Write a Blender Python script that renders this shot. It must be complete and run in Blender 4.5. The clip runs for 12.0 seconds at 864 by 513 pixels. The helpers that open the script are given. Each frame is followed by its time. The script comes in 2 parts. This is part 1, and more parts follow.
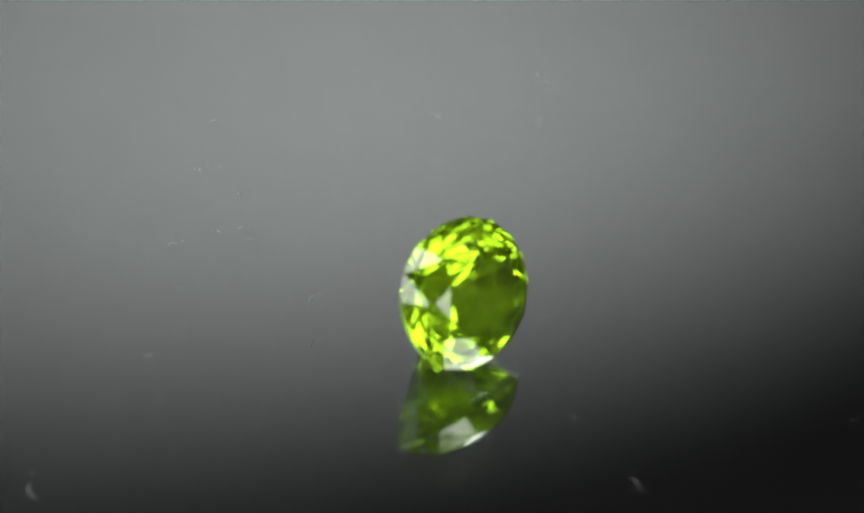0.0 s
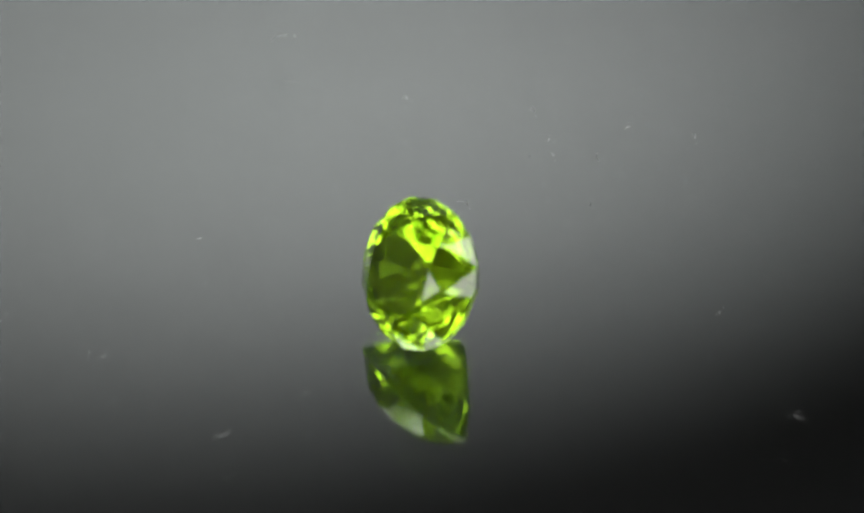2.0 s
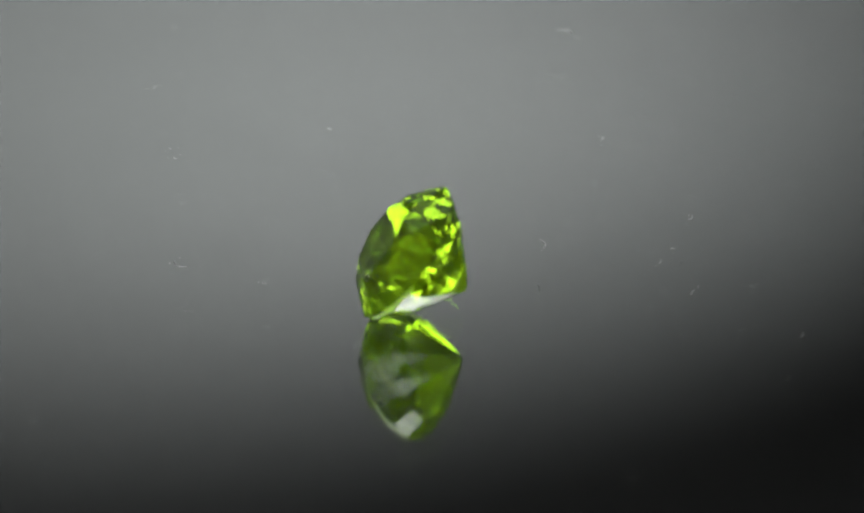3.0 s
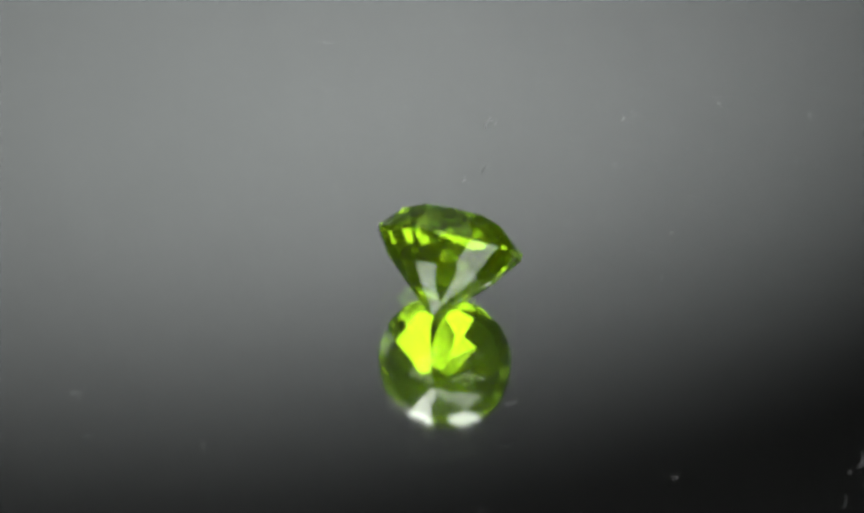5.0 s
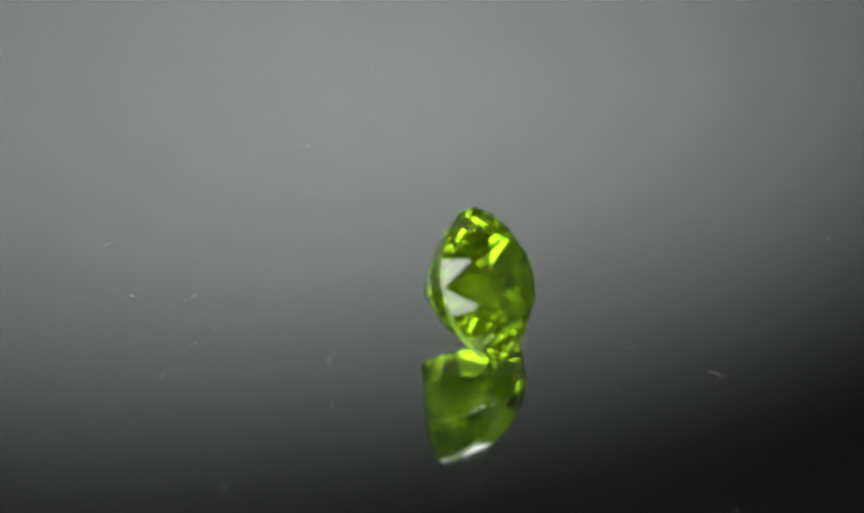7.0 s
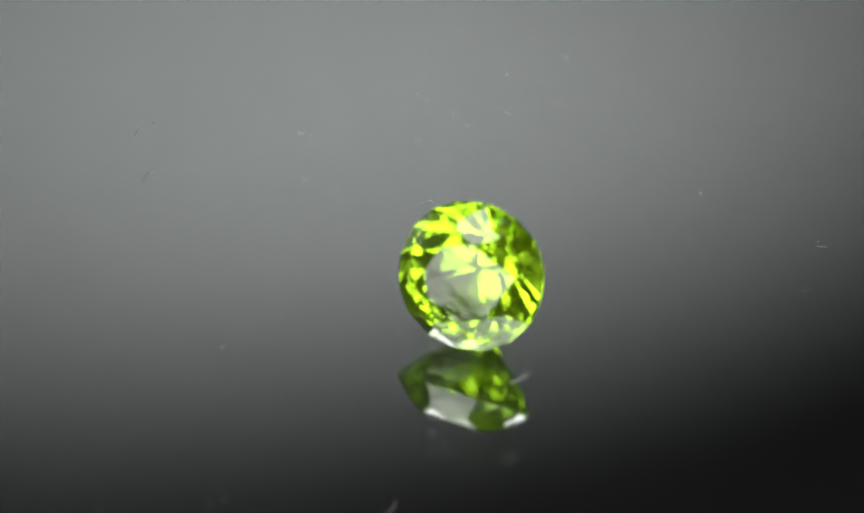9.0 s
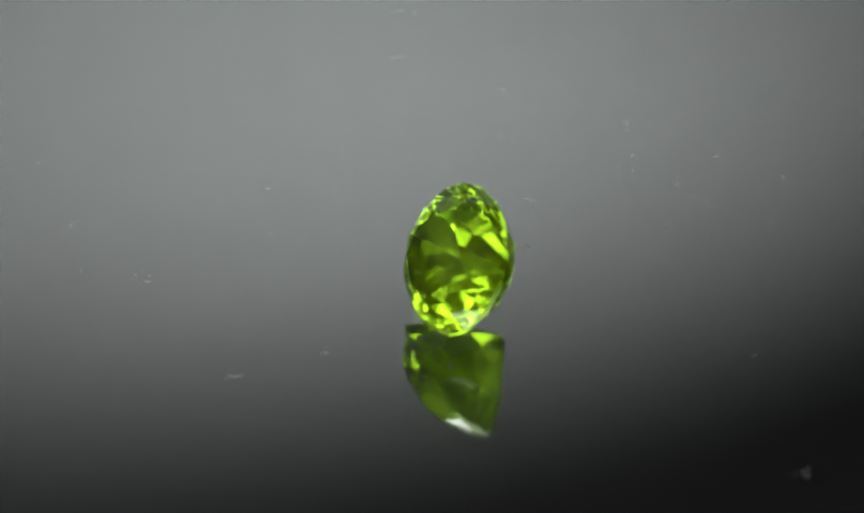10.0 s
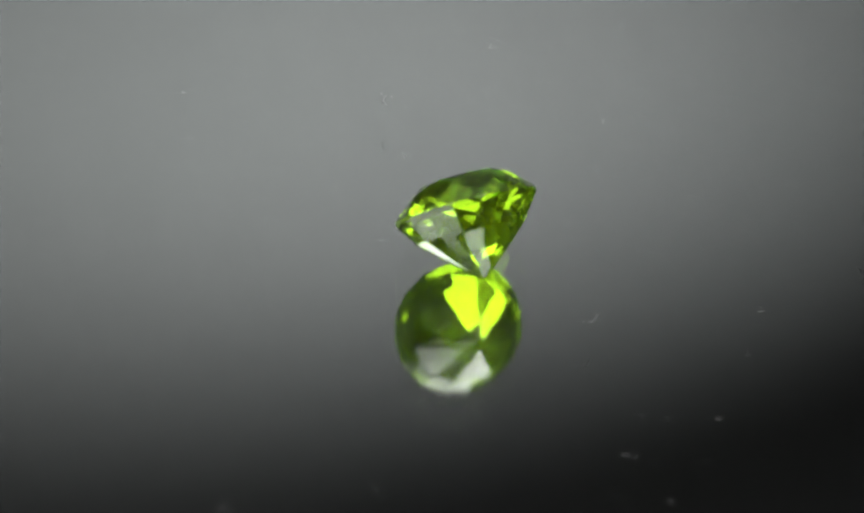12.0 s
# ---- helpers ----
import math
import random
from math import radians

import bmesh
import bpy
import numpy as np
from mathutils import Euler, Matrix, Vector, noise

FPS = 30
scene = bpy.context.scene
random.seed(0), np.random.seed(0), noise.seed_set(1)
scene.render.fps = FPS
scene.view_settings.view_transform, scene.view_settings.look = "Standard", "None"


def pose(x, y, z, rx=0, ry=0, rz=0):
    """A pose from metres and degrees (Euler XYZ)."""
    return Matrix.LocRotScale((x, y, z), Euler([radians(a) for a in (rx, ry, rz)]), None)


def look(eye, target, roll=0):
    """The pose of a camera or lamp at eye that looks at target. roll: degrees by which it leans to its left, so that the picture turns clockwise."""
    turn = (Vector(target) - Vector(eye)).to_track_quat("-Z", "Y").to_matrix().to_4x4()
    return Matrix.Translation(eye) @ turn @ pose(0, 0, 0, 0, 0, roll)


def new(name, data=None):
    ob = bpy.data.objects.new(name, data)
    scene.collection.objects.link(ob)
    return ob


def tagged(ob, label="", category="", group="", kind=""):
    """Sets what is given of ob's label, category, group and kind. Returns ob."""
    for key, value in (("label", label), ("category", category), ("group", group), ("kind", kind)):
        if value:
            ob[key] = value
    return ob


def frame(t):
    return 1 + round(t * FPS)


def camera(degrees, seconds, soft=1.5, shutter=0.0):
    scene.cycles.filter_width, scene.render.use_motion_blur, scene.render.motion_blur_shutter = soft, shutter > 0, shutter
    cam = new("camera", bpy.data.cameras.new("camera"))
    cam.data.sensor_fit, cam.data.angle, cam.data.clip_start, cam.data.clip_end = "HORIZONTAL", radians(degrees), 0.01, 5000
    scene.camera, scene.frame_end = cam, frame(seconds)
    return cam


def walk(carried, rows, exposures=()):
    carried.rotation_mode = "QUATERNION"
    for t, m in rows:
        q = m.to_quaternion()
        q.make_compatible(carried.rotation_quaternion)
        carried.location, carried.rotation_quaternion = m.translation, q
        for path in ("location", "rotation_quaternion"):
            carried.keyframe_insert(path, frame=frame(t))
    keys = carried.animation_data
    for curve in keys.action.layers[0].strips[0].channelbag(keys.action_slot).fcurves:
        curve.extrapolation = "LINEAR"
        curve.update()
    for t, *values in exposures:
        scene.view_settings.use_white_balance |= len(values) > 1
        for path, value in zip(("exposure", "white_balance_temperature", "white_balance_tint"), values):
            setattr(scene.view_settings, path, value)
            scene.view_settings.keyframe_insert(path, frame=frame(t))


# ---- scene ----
# ---- camera ----
R = 0.0035                      # girdle radius of the stone
ELEV, REACH, ROLL = radians(49.86), 22.384 * R, 1.957
GAP = 0.507 * R                 # depth of the mirror under the glass
EYE = Vector((0.0, -math.cos(ELEV), math.sin(ELEV))) * REACH
cam = camera(30.65, 12.0, soft=1.9)

# hand drift of the camera along the plate, in girdle radii: seconds, sideways, forwards
DRIFT = [(0.0, 0.190, -0.015), (0.5, 0.155, -0.021), (1.0, 0.155, 0.029), (1.5, 0.086, 0.073),
         (2.0, 0.069, 0.179), (2.5, -0.034, 0.140), (3.0, -0.066, 0.262), (5.0, 0.057, 0.204),
         (5.5, 0.138, 0.133), (6.0, 0.193, 0.004), (6.5, 0.316, -0.013), (7.0, 0.333, 0.002),
         (9.0, 0.621, 0.312), (9.5, 0.621, 0.349), (10.0, 0.603, 0.388), (10.5, 0.573, 0.446),
         (11.0, 0.422, 0.367), (11.4, 0.410, 0.343), (11.5, 0.426, 0.370), (11.6, 0.612, 0.702),
         (11.7, 0.608, 0.745), (11.8, 0.566, 0.805), (11.9, 0.482, 0.850), (12.0, 0.468, 0.853)]
walk(cam, [(t, look(EYE - Vector((a, b, 0)) * R, (-a * R, -b * R, 0), ROLL)) for t, a, b in DRIFT])
cam.data.dof.use_dof = True
cam.data.dof.focus_distance = 0.0805
cam.data.dof.aperture_fstop = 32.0

# ---- light ----
world = bpy.data.worlds.new("studio_air")
scene.world = world
world.use_nodes = True
world.node_tree.nodes["Background"].inputs["Color"].default_value = (0.9, 0.95, 1.0, 1)
world.node_tree.nodes["Background"].inputs["Strength"].default_value = 0.03
scene.view_settings.exposure = 0.0

# added unseen wide lamp: makes the gradient low on the velvet behind the turntable
gradient_helper_data = bpy.data.lights.new("gradient_helper_lamp", "AREA")
gradient_helper_data.shape, gradient_helper_data.size, gradient_helper_data.size_y, gradient_helper_data.energy = "ELLIPSE", 0.120, 0.085, 7.25
gradient_helper_data.spread, gradient_helper_data.color = radians(36.0), (0.985, 1.0, 1.0)
gradient_helper_lamp = new("gradient_helper_lamp", gradient_helper_data)
gradient_helper_lamp.matrix_world = look((0.1804, -0.0872, 0.064), (-0.045, 0.12, 0.1083))


# ---- materials ----
def material(name):
    m = bpy.data.materials.new(name)
    m.use_nodes = True
    m.node_tree.nodes.clear()
    return m, m.node_tree.nodes, m.node_tree.links


def plain(name, colour, rough, scale=60.0, vary=0.25, bump=0.1, metal=0.0, spec=0.5):
    m, n, l = material(name)
    out, b = n.new("ShaderNodeOutputMaterial"), n.new("ShaderNodeBsdfPrincipled")
    no, ramp, bm_ = n.new("ShaderNodeTexNoise"), n.new("ShaderNodeMix"), n.new("ShaderNodeBump")
    tc = n.new("ShaderNodeTexCoord")
    l.new(tc.outputs["Object"], no.inputs["Vector"])
    no.inputs["Scale"].default_value, no.inputs["Detail"].default_value = scale, 6
    ramp.data_type = "RGBA"
    ramp.inputs[6].default_value = (*[c * (1 - vary) for c in colour], 1)
    ramp.inputs[7].default_value = (*[min(1, c * (1 + vary)) for c in colour], 1)
    l.new(no.outputs["Fac"], ramp.inputs[0])
    l.new(ramp.outputs[2], b.inputs["Base Color"])
    b.inputs["Specular IOR Level"].default_value = spec
    b.inputs["Roughness"].default_value, b.inputs["Metallic"].default_value = rough, metal
    bm_.inputs["Strength"].default_value, bm_.inputs["Distance"].default_value = bump, 0.0005
    l.new(no.outputs["Fac"], bm_.inputs["Height"])
    l.new(bm_.outputs[0], b.inputs["Normal"])
    l.new(b.outputs[0], out.inputs[0])
    return m


def glowing(name, colour, strength):
    m, n, l = material(name)
    out, e = n.new("ShaderNodeOutputMaterial"), n.new("ShaderNodeEmission")
    # brighter in the middle of the cloth, where the lamp stands behind it
    tc, mp, gr, mr = n.new("ShaderNodeTexCoord"), n.new("ShaderNodeMapping"), n.new("ShaderNodeTexGradient"), n.new("ShaderNodeMapRange")
    mp.inputs["Location"].default_value, mp.inputs["Scale"].default_value = (-0.6, -0.6, -0.6), (1.2, 1.2, 1.2)
    gr.gradient_type = "SPHERICAL"
    mr.inputs[3].default_value, mr.inputs[4].default_value = strength * 0.45, strength * 1.35
    l.new(tc.outputs["Generated"], mp.inputs["Vector"])
    l.new(mp.outputs[0], gr.inputs["Vector"])
    l.new(gr.outputs["Fac"], mr.inputs[0])
    l.new(mr.outputs[0], e.inputs[1])
    e.inputs[0].default_value = (*colour, 1)
    l.new(e.outputs[0], out.inputs[0])
    return m


def peridot(name, rough):
    m, n, l = material(name)
    out, g = n.new("ShaderNodeOutputMaterial"), n.new("ShaderNodeBsdfPrincipled")
    g.inputs["IOR"].default_value = 1.67
    g.inputs["Transmission Weight"].default_value = 1.0
    tc, no, mix = n.new("ShaderNodeTexCoord"), n.new("ShaderNodeTexNoise"), n.new("ShaderNodeMix")
    l.new(tc.outputs["Object"], no.inputs["Vector"])
    no.inputs["Scale"].default_value, no.inputs["Detail"].default_value = 500, 3
    mix.data_type = "RGBA"
    mix.inputs[6].default_value = (0.225, 0.435, 0.008, 1)
    mix.inputs[7].default_value = (0.315, 0.57, 0.015, 1)
    l.new(no.outputs["Fac"], mix.inputs[0])
    l.new(mix.outputs[2], g.inputs["Base Color"])
    # facets polished by hand are never quite flat
    wave, lift = n.new("ShaderNodeTexNoise"), n.new("ShaderNodeBump")
    wave.inputs["Scale"].default_value, wave.inputs["Detail"].default_value = 900, 3
    lift.inputs["Strength"].default_value, lift.inputs["Distance"].default_value = 0.5, 0.000028
    l.new(tc.outputs["Object"], wave.inputs["Vector"])
    l.new(wave.outputs["Fac"], lift.inputs["Height"])
    l.new(lift.outputs[0], g.inputs["Normal"])
    # haze of fine inclusions, which blurs what is seen through the stone in places
    haze = n.new("ShaderNodeMapRange")
    haze.inputs[1].default_value, haze.inputs[2].default_value = 0.35, 0.65
    haze.inputs[3].default_value, haze.inputs[4].default_value = rough, rough + 0.08
    l.new(no.outputs["Fac"], haze.inputs[0])
    l.new(haze.outputs[0], g.inputs["Roughness"])
    # a faint milky veil of inclusions, thicker in places
    d, t, half, veil = n.new("ShaderNodeBsdfDiffuse"), n.new("ShaderNodeBsdfTranslucent"), n.new("ShaderNodeMixShader"), n.new("ShaderNodeMixShader")
    cloud, much = n.new("ShaderNodeTexNoise"), n.new("ShaderNodeMapRange")
    l.new(tc.outputs["Object"], cloud.inputs["Vector"])
    cloud.inputs["Scale"].default_value, cloud.inputs["Detail"].default_value = 1300, 5
    much.inputs[1].default_value, much.inputs[2].default_value = 0.4, 0.66
    much.inputs[3].default_value, much.inputs[4].default_value = 0.02, 0.11
    d.inputs["Color"].default_value = t.inputs["Color"].default_value = (0.47, 0.76, 0.004, 1)
    l.new(cloud.outputs["Fac"], much.inputs[0])
    l.new(d.outputs[0], half.inputs[1])
    l.new(t.outputs[0], half.inputs[2])
    l.new(much.outputs[0], veil.inputs[0])
    l.new(g.outputs[0], veil.inputs[1])
    l.new(half.outputs[0], veil.inputs[2])
    l.new(veil.outputs[0], out.inputs[0])
    return m


def glass_top():
    m, n, l = material("acrylic_top")
    out, mix = n.new("ShaderNodeOutputMaterial"), n.new("ShaderNodeMixShader")
    g, tr = n.new("ShaderNodeBsdfGlossy"), n.new("ShaderNodeBsdfTransparent")
    mix.inputs[0].default_value = 0.035
    g.inputs["Roughness"].default_value = 0.0
    g.inputs["Color"].default_value = (1, 1, 1, 1)
    tr.inputs["Color"].default_value = (0.945, 0.95, 0.95, 1)
    l.new(tr.outputs[0], mix.inputs[1])
    l.new(g.outputs[0], mix.inputs[2])
    l.new(mix.outputs[0], out.inputs[0])
    return m


STONE = peridot("peridot", 0.015)
FROST = peridot("frosted_peridot", 0.42)
TOP = glass_top()
BACKING = plain("dark_mirror", (0.67, 0.68, 0.68), 0.092, 200, 0.04, 0.0, 1.0)
CARD = plain("black_velvet", (0.0040, 0.0041, 0.0040), 0.95, 250, 0.1, 0.05, spec=0.0)
FABRIC = plain("grey_fabric", (0.24, 0.24, 0.24), 0.9, 400, 0.05, 0.2)
BLACK = plain("black_cloth", (0.012, 0.012, 0.013), 0.9, 400, 0.4, 0.3)
RUBBER = plain("black_plastic", (0.02, 0.02, 0.02), 0.4, 300, 0.3, 0.1)
PANEL = glowing("diffuser_glow", (1.0, 1.0, 0.97), 8.0)
DIM = glowing("wide_diffuser_glow", (1.0, 1.0, 0.97), 10.5)
DUST = plain("dust_lint", (0.17, 0.17, 0.175), 0.8, 2000, 0.3, 0.0)


# ---- mesh helpers ----
def mesh_of(bm, name, mat):
    me = bpy.data.meshes.new(name)
    bm.normal_update()
    bm.to_mesh(me)
    bm.free()
    me.materials.append(mat)
    return me


def part(name, bm, mat, parent, label=""):
    ob = new(name, mesh_of(bm, name, mat))
    ob.parent = parent
    if label:
        tagged(ob, label)
    return ob


def box(bm, size, at, bevel=0.0):
    made = bmesh.ops.create_cube(bm, size=1.0, matrix=Matrix.Translation(at) @ Matrix.Diagonal((*size, 1)))
    if bevel:
        edges = list({e for v in made["verts"] for e in v.link_edges})
        bmesh.ops.bevel(bm, geom=edges, offset=bevel, segments=2, affect="EDGES")


def ring(bm, profile, steps=96):
    """A turned solid round z from (radius, height) pairs, from the bottom's centre to the top's."""
    rows = []
    for r, z in profile:
        if r < 1e-7:
            rows.append([bm.verts.new((0, 0, z))])
        else:
            rows.append([bm.verts.new((r * math.cos(2 * math.pi * k / steps), r * math.sin(2 * math.pi * k / steps), z)) for k in range(steps)])
    for a, b in zip(rows, rows[1:]):
        for k in range(steps):
            j = (k + 1) % steps
            if len(a) == 1:
                bm.faces.new((a[0], b[j], b[k]))
            elif len(b) == 1:
                bm.faces.new((a[k], a[j], b[0]))
            else:
                bm.faces.new((a[k], a[j], b[j], b[k]))


# ---- the studio ----
def studio():
    half, high, low = 0.45, 0.6, -0.06
    bm = bmesh.new()
    box(bm, (2 * half, 2 * half, 0.02), (0, 0, low - 0.01))
    tagged(new("floor", mesh_of(bm, "floor", FABRIC)), "grey fabric-covered table under the turntable", "floor", kind="structure")
    for name, size, at in (("wall_north", (2 * half, 0.01, high - low), (0, half + 0.005, (high + low) / 2)),
                           ("wall_south", (2 * half, 0.01, high - low), (0, -half - 0.005, (high + low) / 2)),
                           ("wall_east", (0.01, 2 * half, high - low), (half + 0.005, 0, (high + low) / 2)),
                           ("wall_west", (0.01, 2 * half, high - low), (-half - 0.005, 0, (high + low) / 2))):
        bm = bmesh.new()
        box(bm, size, at)
        tagged(new(name, mesh_of(bm, name, FABRIC)), "grey fabric wall of the photo tent", "wall", kind="structure")
    bm = bmesh.new()
    box(bm, (2 * half + 0.02, 2 * half + 0.02, 0.01), (0, 0, high + 0.005))
    tagged(new("ceiling", mesh_of(bm, "ceiling", FABRIC)), "grey fabric ceiling of the photo tent", "ceiling", kind="structure")


def backdrop():
    bm = bmesh.new()
    box(bm, (0.42, 0.003, 0.33), (0, 0.1215, -0.06 + 0.165), 0.0008)
    tagged(new("backdrop", mesh_of(bm, "backdrop", CARD)), "black velvet-covered card standing behind the turntable", "backdrop", kind="structure")


def softbox(side):
    """A tall diffuser beside the camera."""
    a = radians(28.5) * side
    holder = new("softbox")
    at = Vector((math.sin(a), -math.cos(a), 0)) * 0.2
    holder.matrix_world = Matrix.Translation((at.x, at.y, -0.06)) @ Matrix.Rotation(a, 4, "Z")
    bm = bmesh.new()
    box(bm, (0.128, 0.02, 0.205), (0, -0.012, 0.2125), 0.004)
    part("housing", bm, RUBBER, holder)
    bm = bmesh.new()
    box(bm, (0.118, 0.003, 0.195), (0, 0.0, 0.2125), 0.001)
    part("diffuser", bm, PANEL, holder, "white glowing diffuser")
    bm = bmesh.new()
    ring(bm, [(0, 0), (0.035, 0), (0.035, 0.004), (0.005, 0.007), (0.005, 0.112), (0, 0.112)], 24)
    bmesh.ops.translate(bm, vec=(0, -0.012, 0), verts=bm.verts)
    part("stand", bm, RUBBER, holder)
    tagged(holder, "black softbox with a glowing white diffuser on a stand", "softbox", "softboxes beside the camera")


def overhead(side):
    """One of two diffusers hung under the booth's ceiling, with a gap between them over the stone."""
    holder = new("ceiling_softbox")
    holder.location = (0.098 * side, -0.03, 0.36)
    bm = bmesh.new()
    box(bm, (0.142, 0.255, 0.03), (0, 0, 0.017), 0.004)
    part("housing", bm, RUBBER, holder)
    bm = bmesh.new()
    box(bm, (0.127, 0.24, 0.003), (0, 0, 0), 0.001)
    part("diffuser", bm, DIM, holder, "white glowing diffuser")
    bm = bmesh.new()
    ring(bm, [(0, 0.03), (0.006, 0.03), (0.006, 0.24), (0, 0.24)], 16)
    part("pole", bm, RUBBER, holder)
    tagged(holder, "black softbox with a white diffuser hung from the ceiling", "softbox", "softboxes under the ceiling")


AXIS = Vector((0.063, -1.027, 0)) * R
# radius (in girdle radii), angle and length of the larger pieces of lint
DUST_SPOTS = [(1.88, 131, 0.30), (3.66, -89, 0.34), (2.36, -86, 0.13), (5.97, 168, 0.42), (4.98, 33, 0.22),
              (3.32, 113, 0.10), (3.64, 116, 0.12), (3.72, 104, 0.18), (4.05, 123, 0.20), (4.56, 104, 0.12),
              (4.05, 151, 0.16), (4.66, -114, 0.13), (4.78, -115, 0.07), (5.95, -123, 0.10), (5.09, 94, 0.14),
              (3.89, 53, 0.10), (5.60, -57, 0.12), (1.30, -40, 0.05)]
ARM = Vector((-0.041, -0.363, 0)) * R


def turntable():
    holder = new("turntable")
    bm = bmesh.new()
    ring(bm, [(0, 0.0), (0.0885, 0.0)], 128)
    bmesh.ops.reverse_faces(bm, faces=bm.faces)
    for f in bm.faces:
        if f.normal.z < 0:
            f.normal_flip()
    part("glass_top", bm, TOP, holder, "clear acrylic")
    bm = bmesh.new()
    ring(bm, [(0, -0.004), (0.0885, -0.004), (0.0885, -GAP), (0, -GAP)], 128)
    part("mirror_backing", bm, BACKING, holder)
    bm = bmesh.new()
    ring(bm, [(0.0887, -0.006), (0.090, -0.006), (0.0902, -0.0055), (0.0902, -0.0002), (0.090, 0.0), (0.0887, 0.0), (0.0887, -0.006)], 128)
    part("rim", bm, RUBBER, holder, "black plastic rim")
    bm = bmesh.new()
    ring(bm, [(0, -0.06), (0.05, -0.06), (0.052, -0.058), (0.052, -0.02), (0.03, -0.016), (0.03, -0.006), (0.085, -0.006), (0.085, -0.0042), (0, -0.0042)], 96)
    part("base", bm, RUBBER, holder, "black plastic drum")
    tagged(holder, "dark acrylic mirror turntable, dusty, turning slowly", "turntable")
    return holder


def gemstone():
    """A round brilliant, cut plane by plane out of a slightly squarish prism."""
    crown, table, thick = 0.37, 0.55, 0.09
    bm = bmesh.new()
    ring(bm, [(0, -1.4), (1.0, -1.4), (1.0, 1.0), (0, 1.0)], 96)
    for v in bm.verts:
        square = 1.006 - 0.014 * math.cos(4 * math.atan2(v.co.y, v.co.x))
        v.co.x, v.co.y = v.co.x * square, v.co.y * square * 1.03
    bmesh.ops.dissolve_limit(bm, angle_limit=0.001, verts=bm.verts, edges=bm.edges)
    rng = random.Random(4)

    def cut(phi, slope, radius, z, up):
        n = Vector((math.cos(phi) * math.sin(slope), math.sin(phi) * math.sin(slope), up * math.cos(slope)))
        p = Vector((math.cos(phi) * radius, math.sin(phi) * radius, z))
        made = bmesh.ops.bisect_plane(bm, geom=bm.verts[:] + bm.edges[:] + bm.faces[:], dist=1e-7, plane_co=p, plane_no=n, clear_outer=True)
        edges = [e for e in made["geom_cut"] if isinstance(e, bmesh.types.BMEdge)]
        if len(edges) > 2:
            bmesh.ops.edgeloop_fill(bm, edges=edges)

    top, low = thick / 2, -thick / 2
    c225, c1125 = math.cos(radians(22.5)), math.cos(radians(11.25))
    rise = math.atan2(crown, 1.0 - table)           # slope of the crown's kites
    fall, half, belly = radians(41.4), radians(43.4), radians(54.0)   # slopes of the pavilion's three tiers
    cut(0, 0.0, 0, top + crown, 1)
    cut(0, 0.0, 0, low - 0.955, -1)                 # a small worn culet
    for k in range(8):                              # kites of the crown and mains of the pavilion
        a = radians(45 * k)
        cut(a + rng.uniform(-0.02, 0.02), rise + rng.uniform(-0.012, 0.012), table, top + crown, 1)
        cut(a + rng.uniform(-0.03, 0.03), fall + rng.uniform(-0.015, 0.015), 0.0, low - 1.0 + rng.uniform(-0.01, 0.01), -1)
    for k in range(8):                              # stars round the table
        cut(radians(22.5 + 45 * k), rise * 0.58 + rng.uniform(-0.015, 0.015), table * c225, top + crown, 1)
    for k in range(16):                             # girdle facets above, halves and belly facets below
        a = radians(11.25 + 22.5 * k)
        cut(a + rng.uniform(-0.03, 0.03), rise + radians(7) + rng.uniform(-0.03, 0.03), c1125, top, 1)
        cut(a + rng.uniform(-0.02, 0.02), half + rng.uniform(-0.008, 0.008), 0.0, low - 1.034 + rng.uniform(-0.008, 0.008), -1)
        cut(a + rng.uniform(-0.03, 0.03), belly + rng.uniform(-0.04, 0.04), c1125, low, -1)
    bmesh.ops.recalc_face_normals(bm, faces=bm.faces)
    # lean it as it stands on its girdle
    beta = radians(34.12)
    lean = Matrix(((1, 0, 0), (0, math.sin(beta), -math.cos(beta)), (0, math.cos(beta), math.sin(beta)))).to_4x4()
    holder = new("gemstone")
    data = [(f.normal.copy(), [v.co.copy() for v in f.verts]) for f in bm.faces]
    bm.free()
    lowest = min((lean @ c).z for _, cs in data for c in cs)
    sets = {"table_facet": [], "crown": [], "girdle": [], "pavilion": []}
    for n, cs in data:
        sets["table_facet" if n.z > 0.99 else "girdle" if abs(n.z) < 0.2 else "crown" if n.z > 0 else "pavilion"].append(cs)
    for name, faces in sets.items():
        b2 = bmesh.new()
        for cs in faces:
            pts = []
            for c in cs:
                q = lean @ c
                q.z -= lowest
                pts.append(b2.verts.new(q * R))
            b2.faces.new(pts)
        bmesh.ops.remove_doubles(b2, verts=b2.verts, dist=1e-8)
        part(name, b2, FROST if name == "girdle" else STONE, holder, "frosted green rim" if name == "girdle" else "")
    tagged(holder, "round-cut yellow-green peridot standing tilted on its girdle", "gemstone")
    return holder


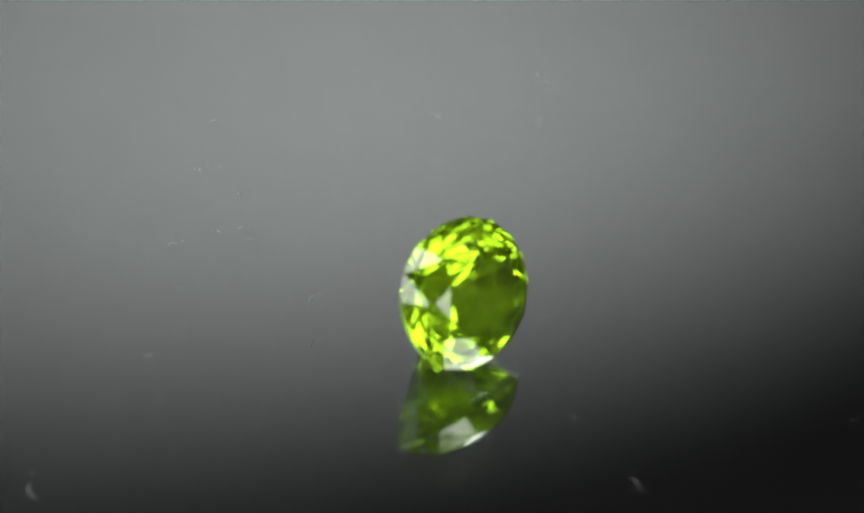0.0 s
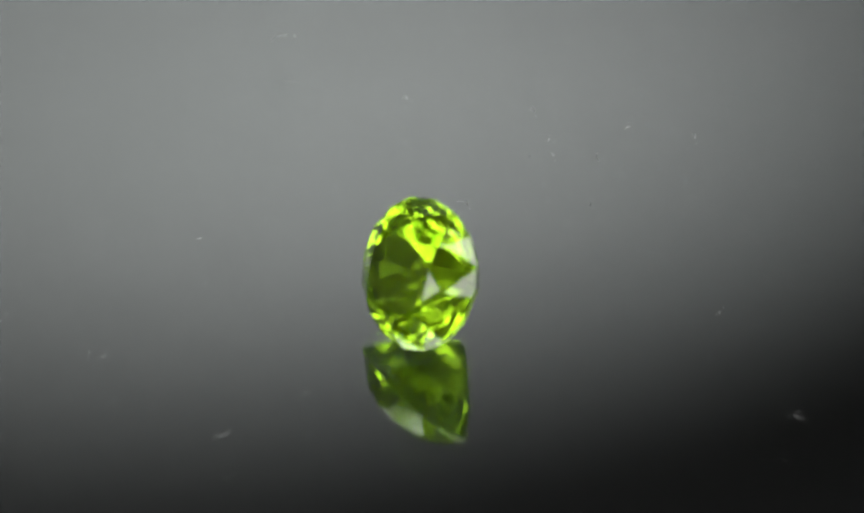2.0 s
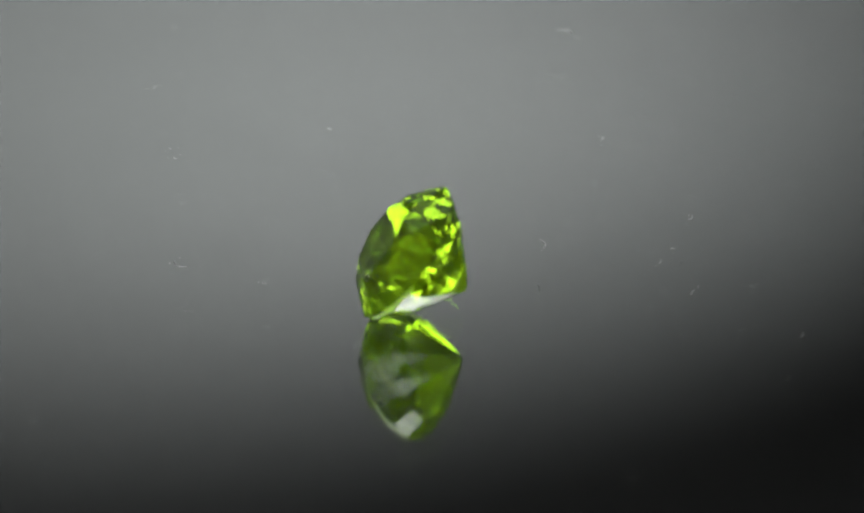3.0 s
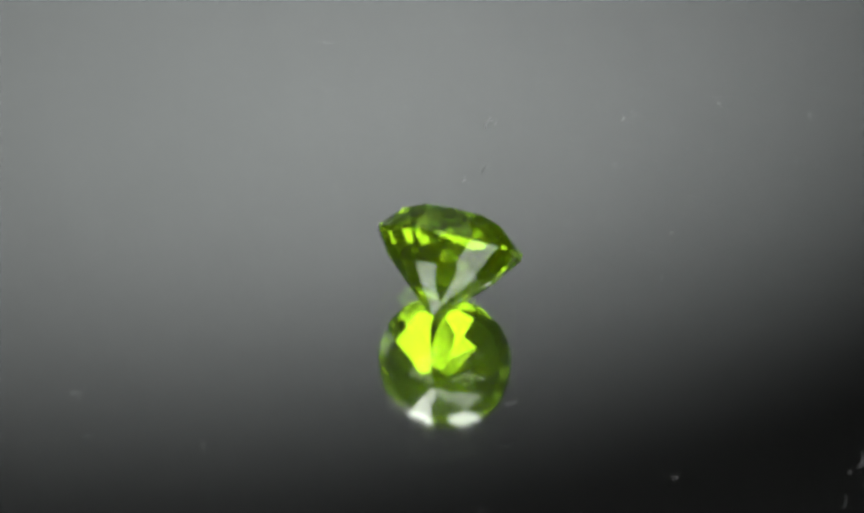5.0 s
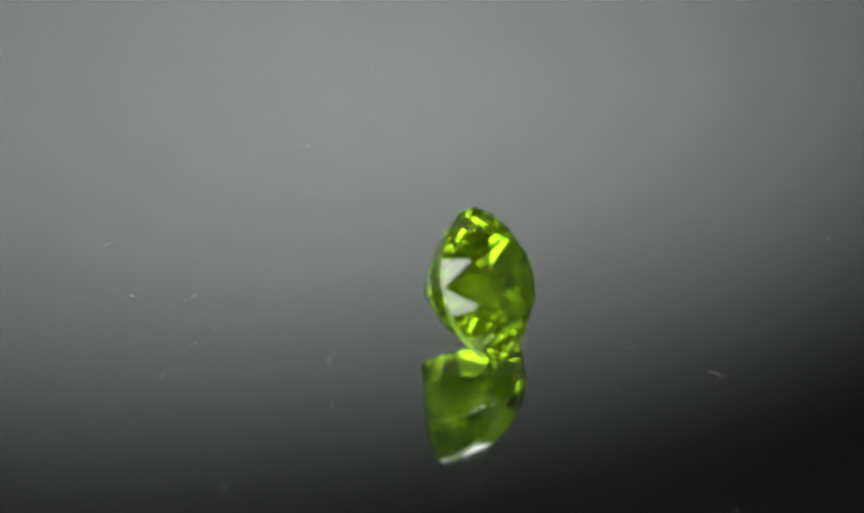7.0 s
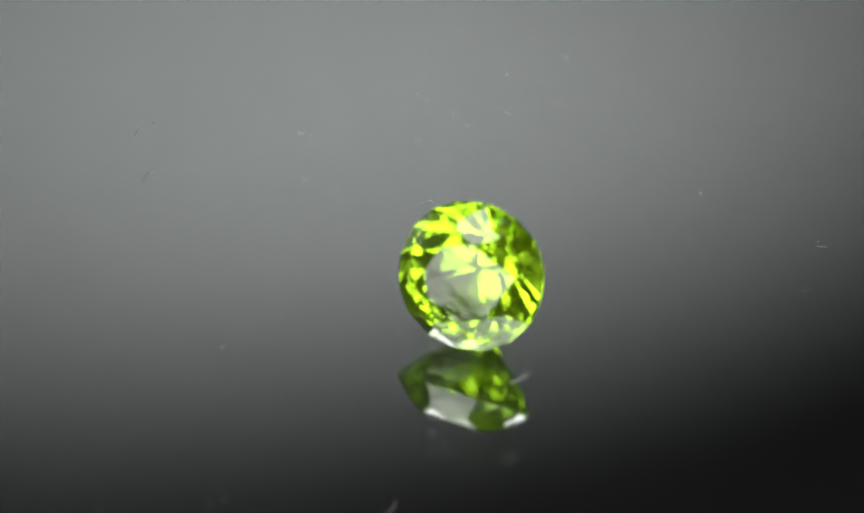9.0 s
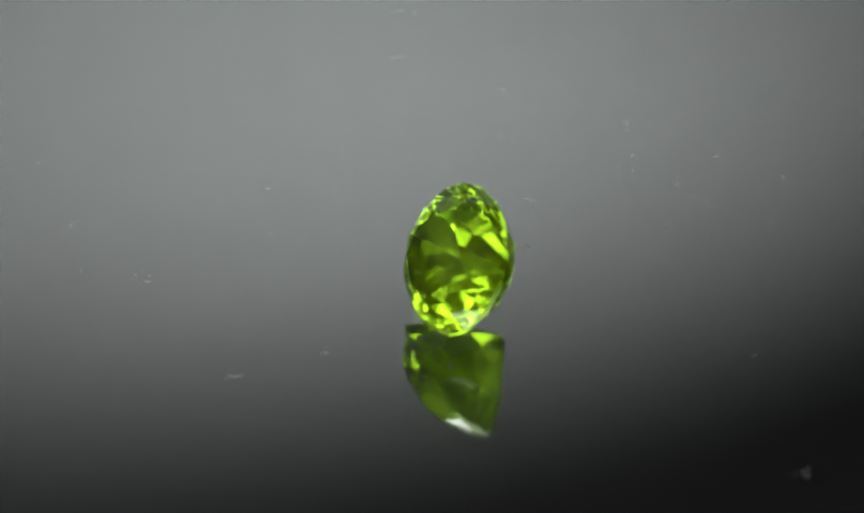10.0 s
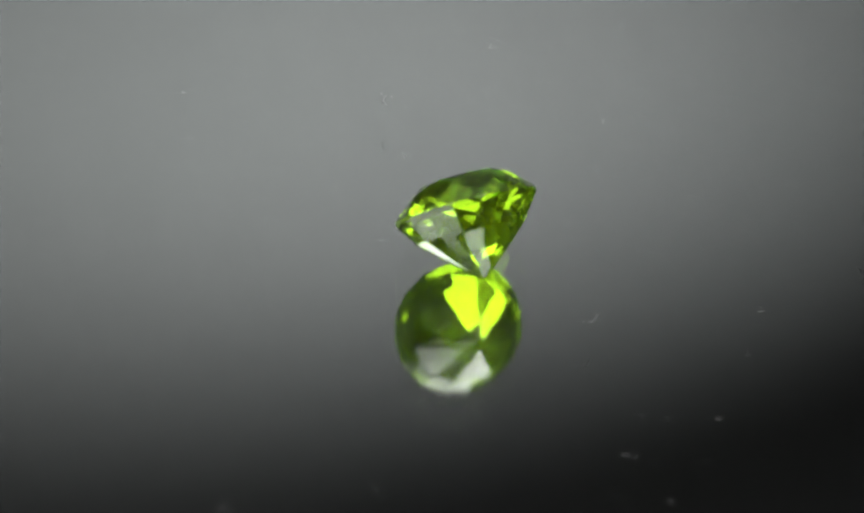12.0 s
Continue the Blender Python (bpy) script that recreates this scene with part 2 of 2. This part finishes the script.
def dust():
    """Lint and grains that lie about on the turntable: radius and angle on it, length."""
    rng = random.Random(11)
    bm = bmesh.new()

    def fibre(r, a, length, thick, bend):
        steps, way = 6, rng.uniform(0, 6.28)
        at = Vector((r * math.cos(a), r * math.sin(a), 0))
        rows = []
        for k in range(steps + 1):
            f = k / steps
            w = thick * (0.35 + 0.65 * math.sin(math.pi * min(max(f, 0.08), 0.92)))
            side = Vector((-math.sin(way), math.cos(way), 0)) * w
            rows.append((bm.verts.new(at + side), bm.verts.new(at + Vector((0, 0, w * 1.2))), bm.verts.new(at - side)))
            at = at + Vector((math.cos(way), math.sin(way), 0)) * (length / steps)
            way += bend * rng.uniform(0.2, 1.6)
        for p, q in zip(rows, rows[1:]):
            bm.faces.new((p[0], q[0], q[1], p[1]))
            bm.faces.new((p[1], q[1], q[2], p[2]))

    def grain(r, a, size):
        m = Matrix.Translation((r * math.cos(a), r * math.sin(a), size * 0.3)) @ Matrix.Rotation(rng.uniform(0, 6), 4, "Z") @ Matrix.Diagonal((size * rng.uniform(0.6, 1.6), size, size * 0.45, 1))
        made = bmesh.ops.create_icosphere(bm, subdivisions=1, radius=0.5, matrix=m)
        for v in made["verts"]:
            v.co += Vector((rng.uniform(-1, 1), rng.uniform(-1, 1), 0)) * size * 0.12

    for r, deg, length in DUST_SPOTS:
        fibre(r * R, radians(deg), length * 0.7 * R, (0.003 + 0.009 * length) * R, 0.3)
        grain((r + 0.05) * R, radians(deg + 0.8), (0.008 + 0.042 * length) * R)
        grain((r - 0.06) * R, radians(deg - 1.1), (0.008 + 0.03 * length) * R)
    for k in range(5):
        r = math.sqrt(rng.uniform(1.8 ** 2, 15.0 ** 2))
        a = rng.uniform(0, 2 * math.pi)
        if rng.random() < 0.35:
            fibre(r * R, a, rng.uniform(0.05, 0.15) * R, rng.uniform(0.003, 0.005) * R, 0.4)
        else:
            grain(r * R, a, rng.uniform(0.01, 0.025) * R)
    ob = new("dust", mesh_of(bm, "dust", DUST))
    return tagged(ob, "pale lint and dust grains lying on the turntable", "dust", kind="stuff")


studio()
backdrop()
for side in (-1, 1):
    softbox(side)
    overhead(side)
TABLE = turntable()
LINT = dust()
GEM = gemstone()


def motions():
    turn_rows, gem_rows = [], []
    for k in range(49):
        t = k * 0.25
        a = 41.1 - 46.73 * t
        spin = Matrix.Rotation(radians(a), 4, "Z")
        turn_rows.append((t, Matrix.Translation(AXIS) @ spin))
        gem_rows.append((t, Matrix.Translation(AXIS) @ spin @ Matrix.Translation(ARM)))
    walk(TABLE, turn_rows)
    walk(LINT, turn_rows)
    walk(GEM, gem_rows)


motions()
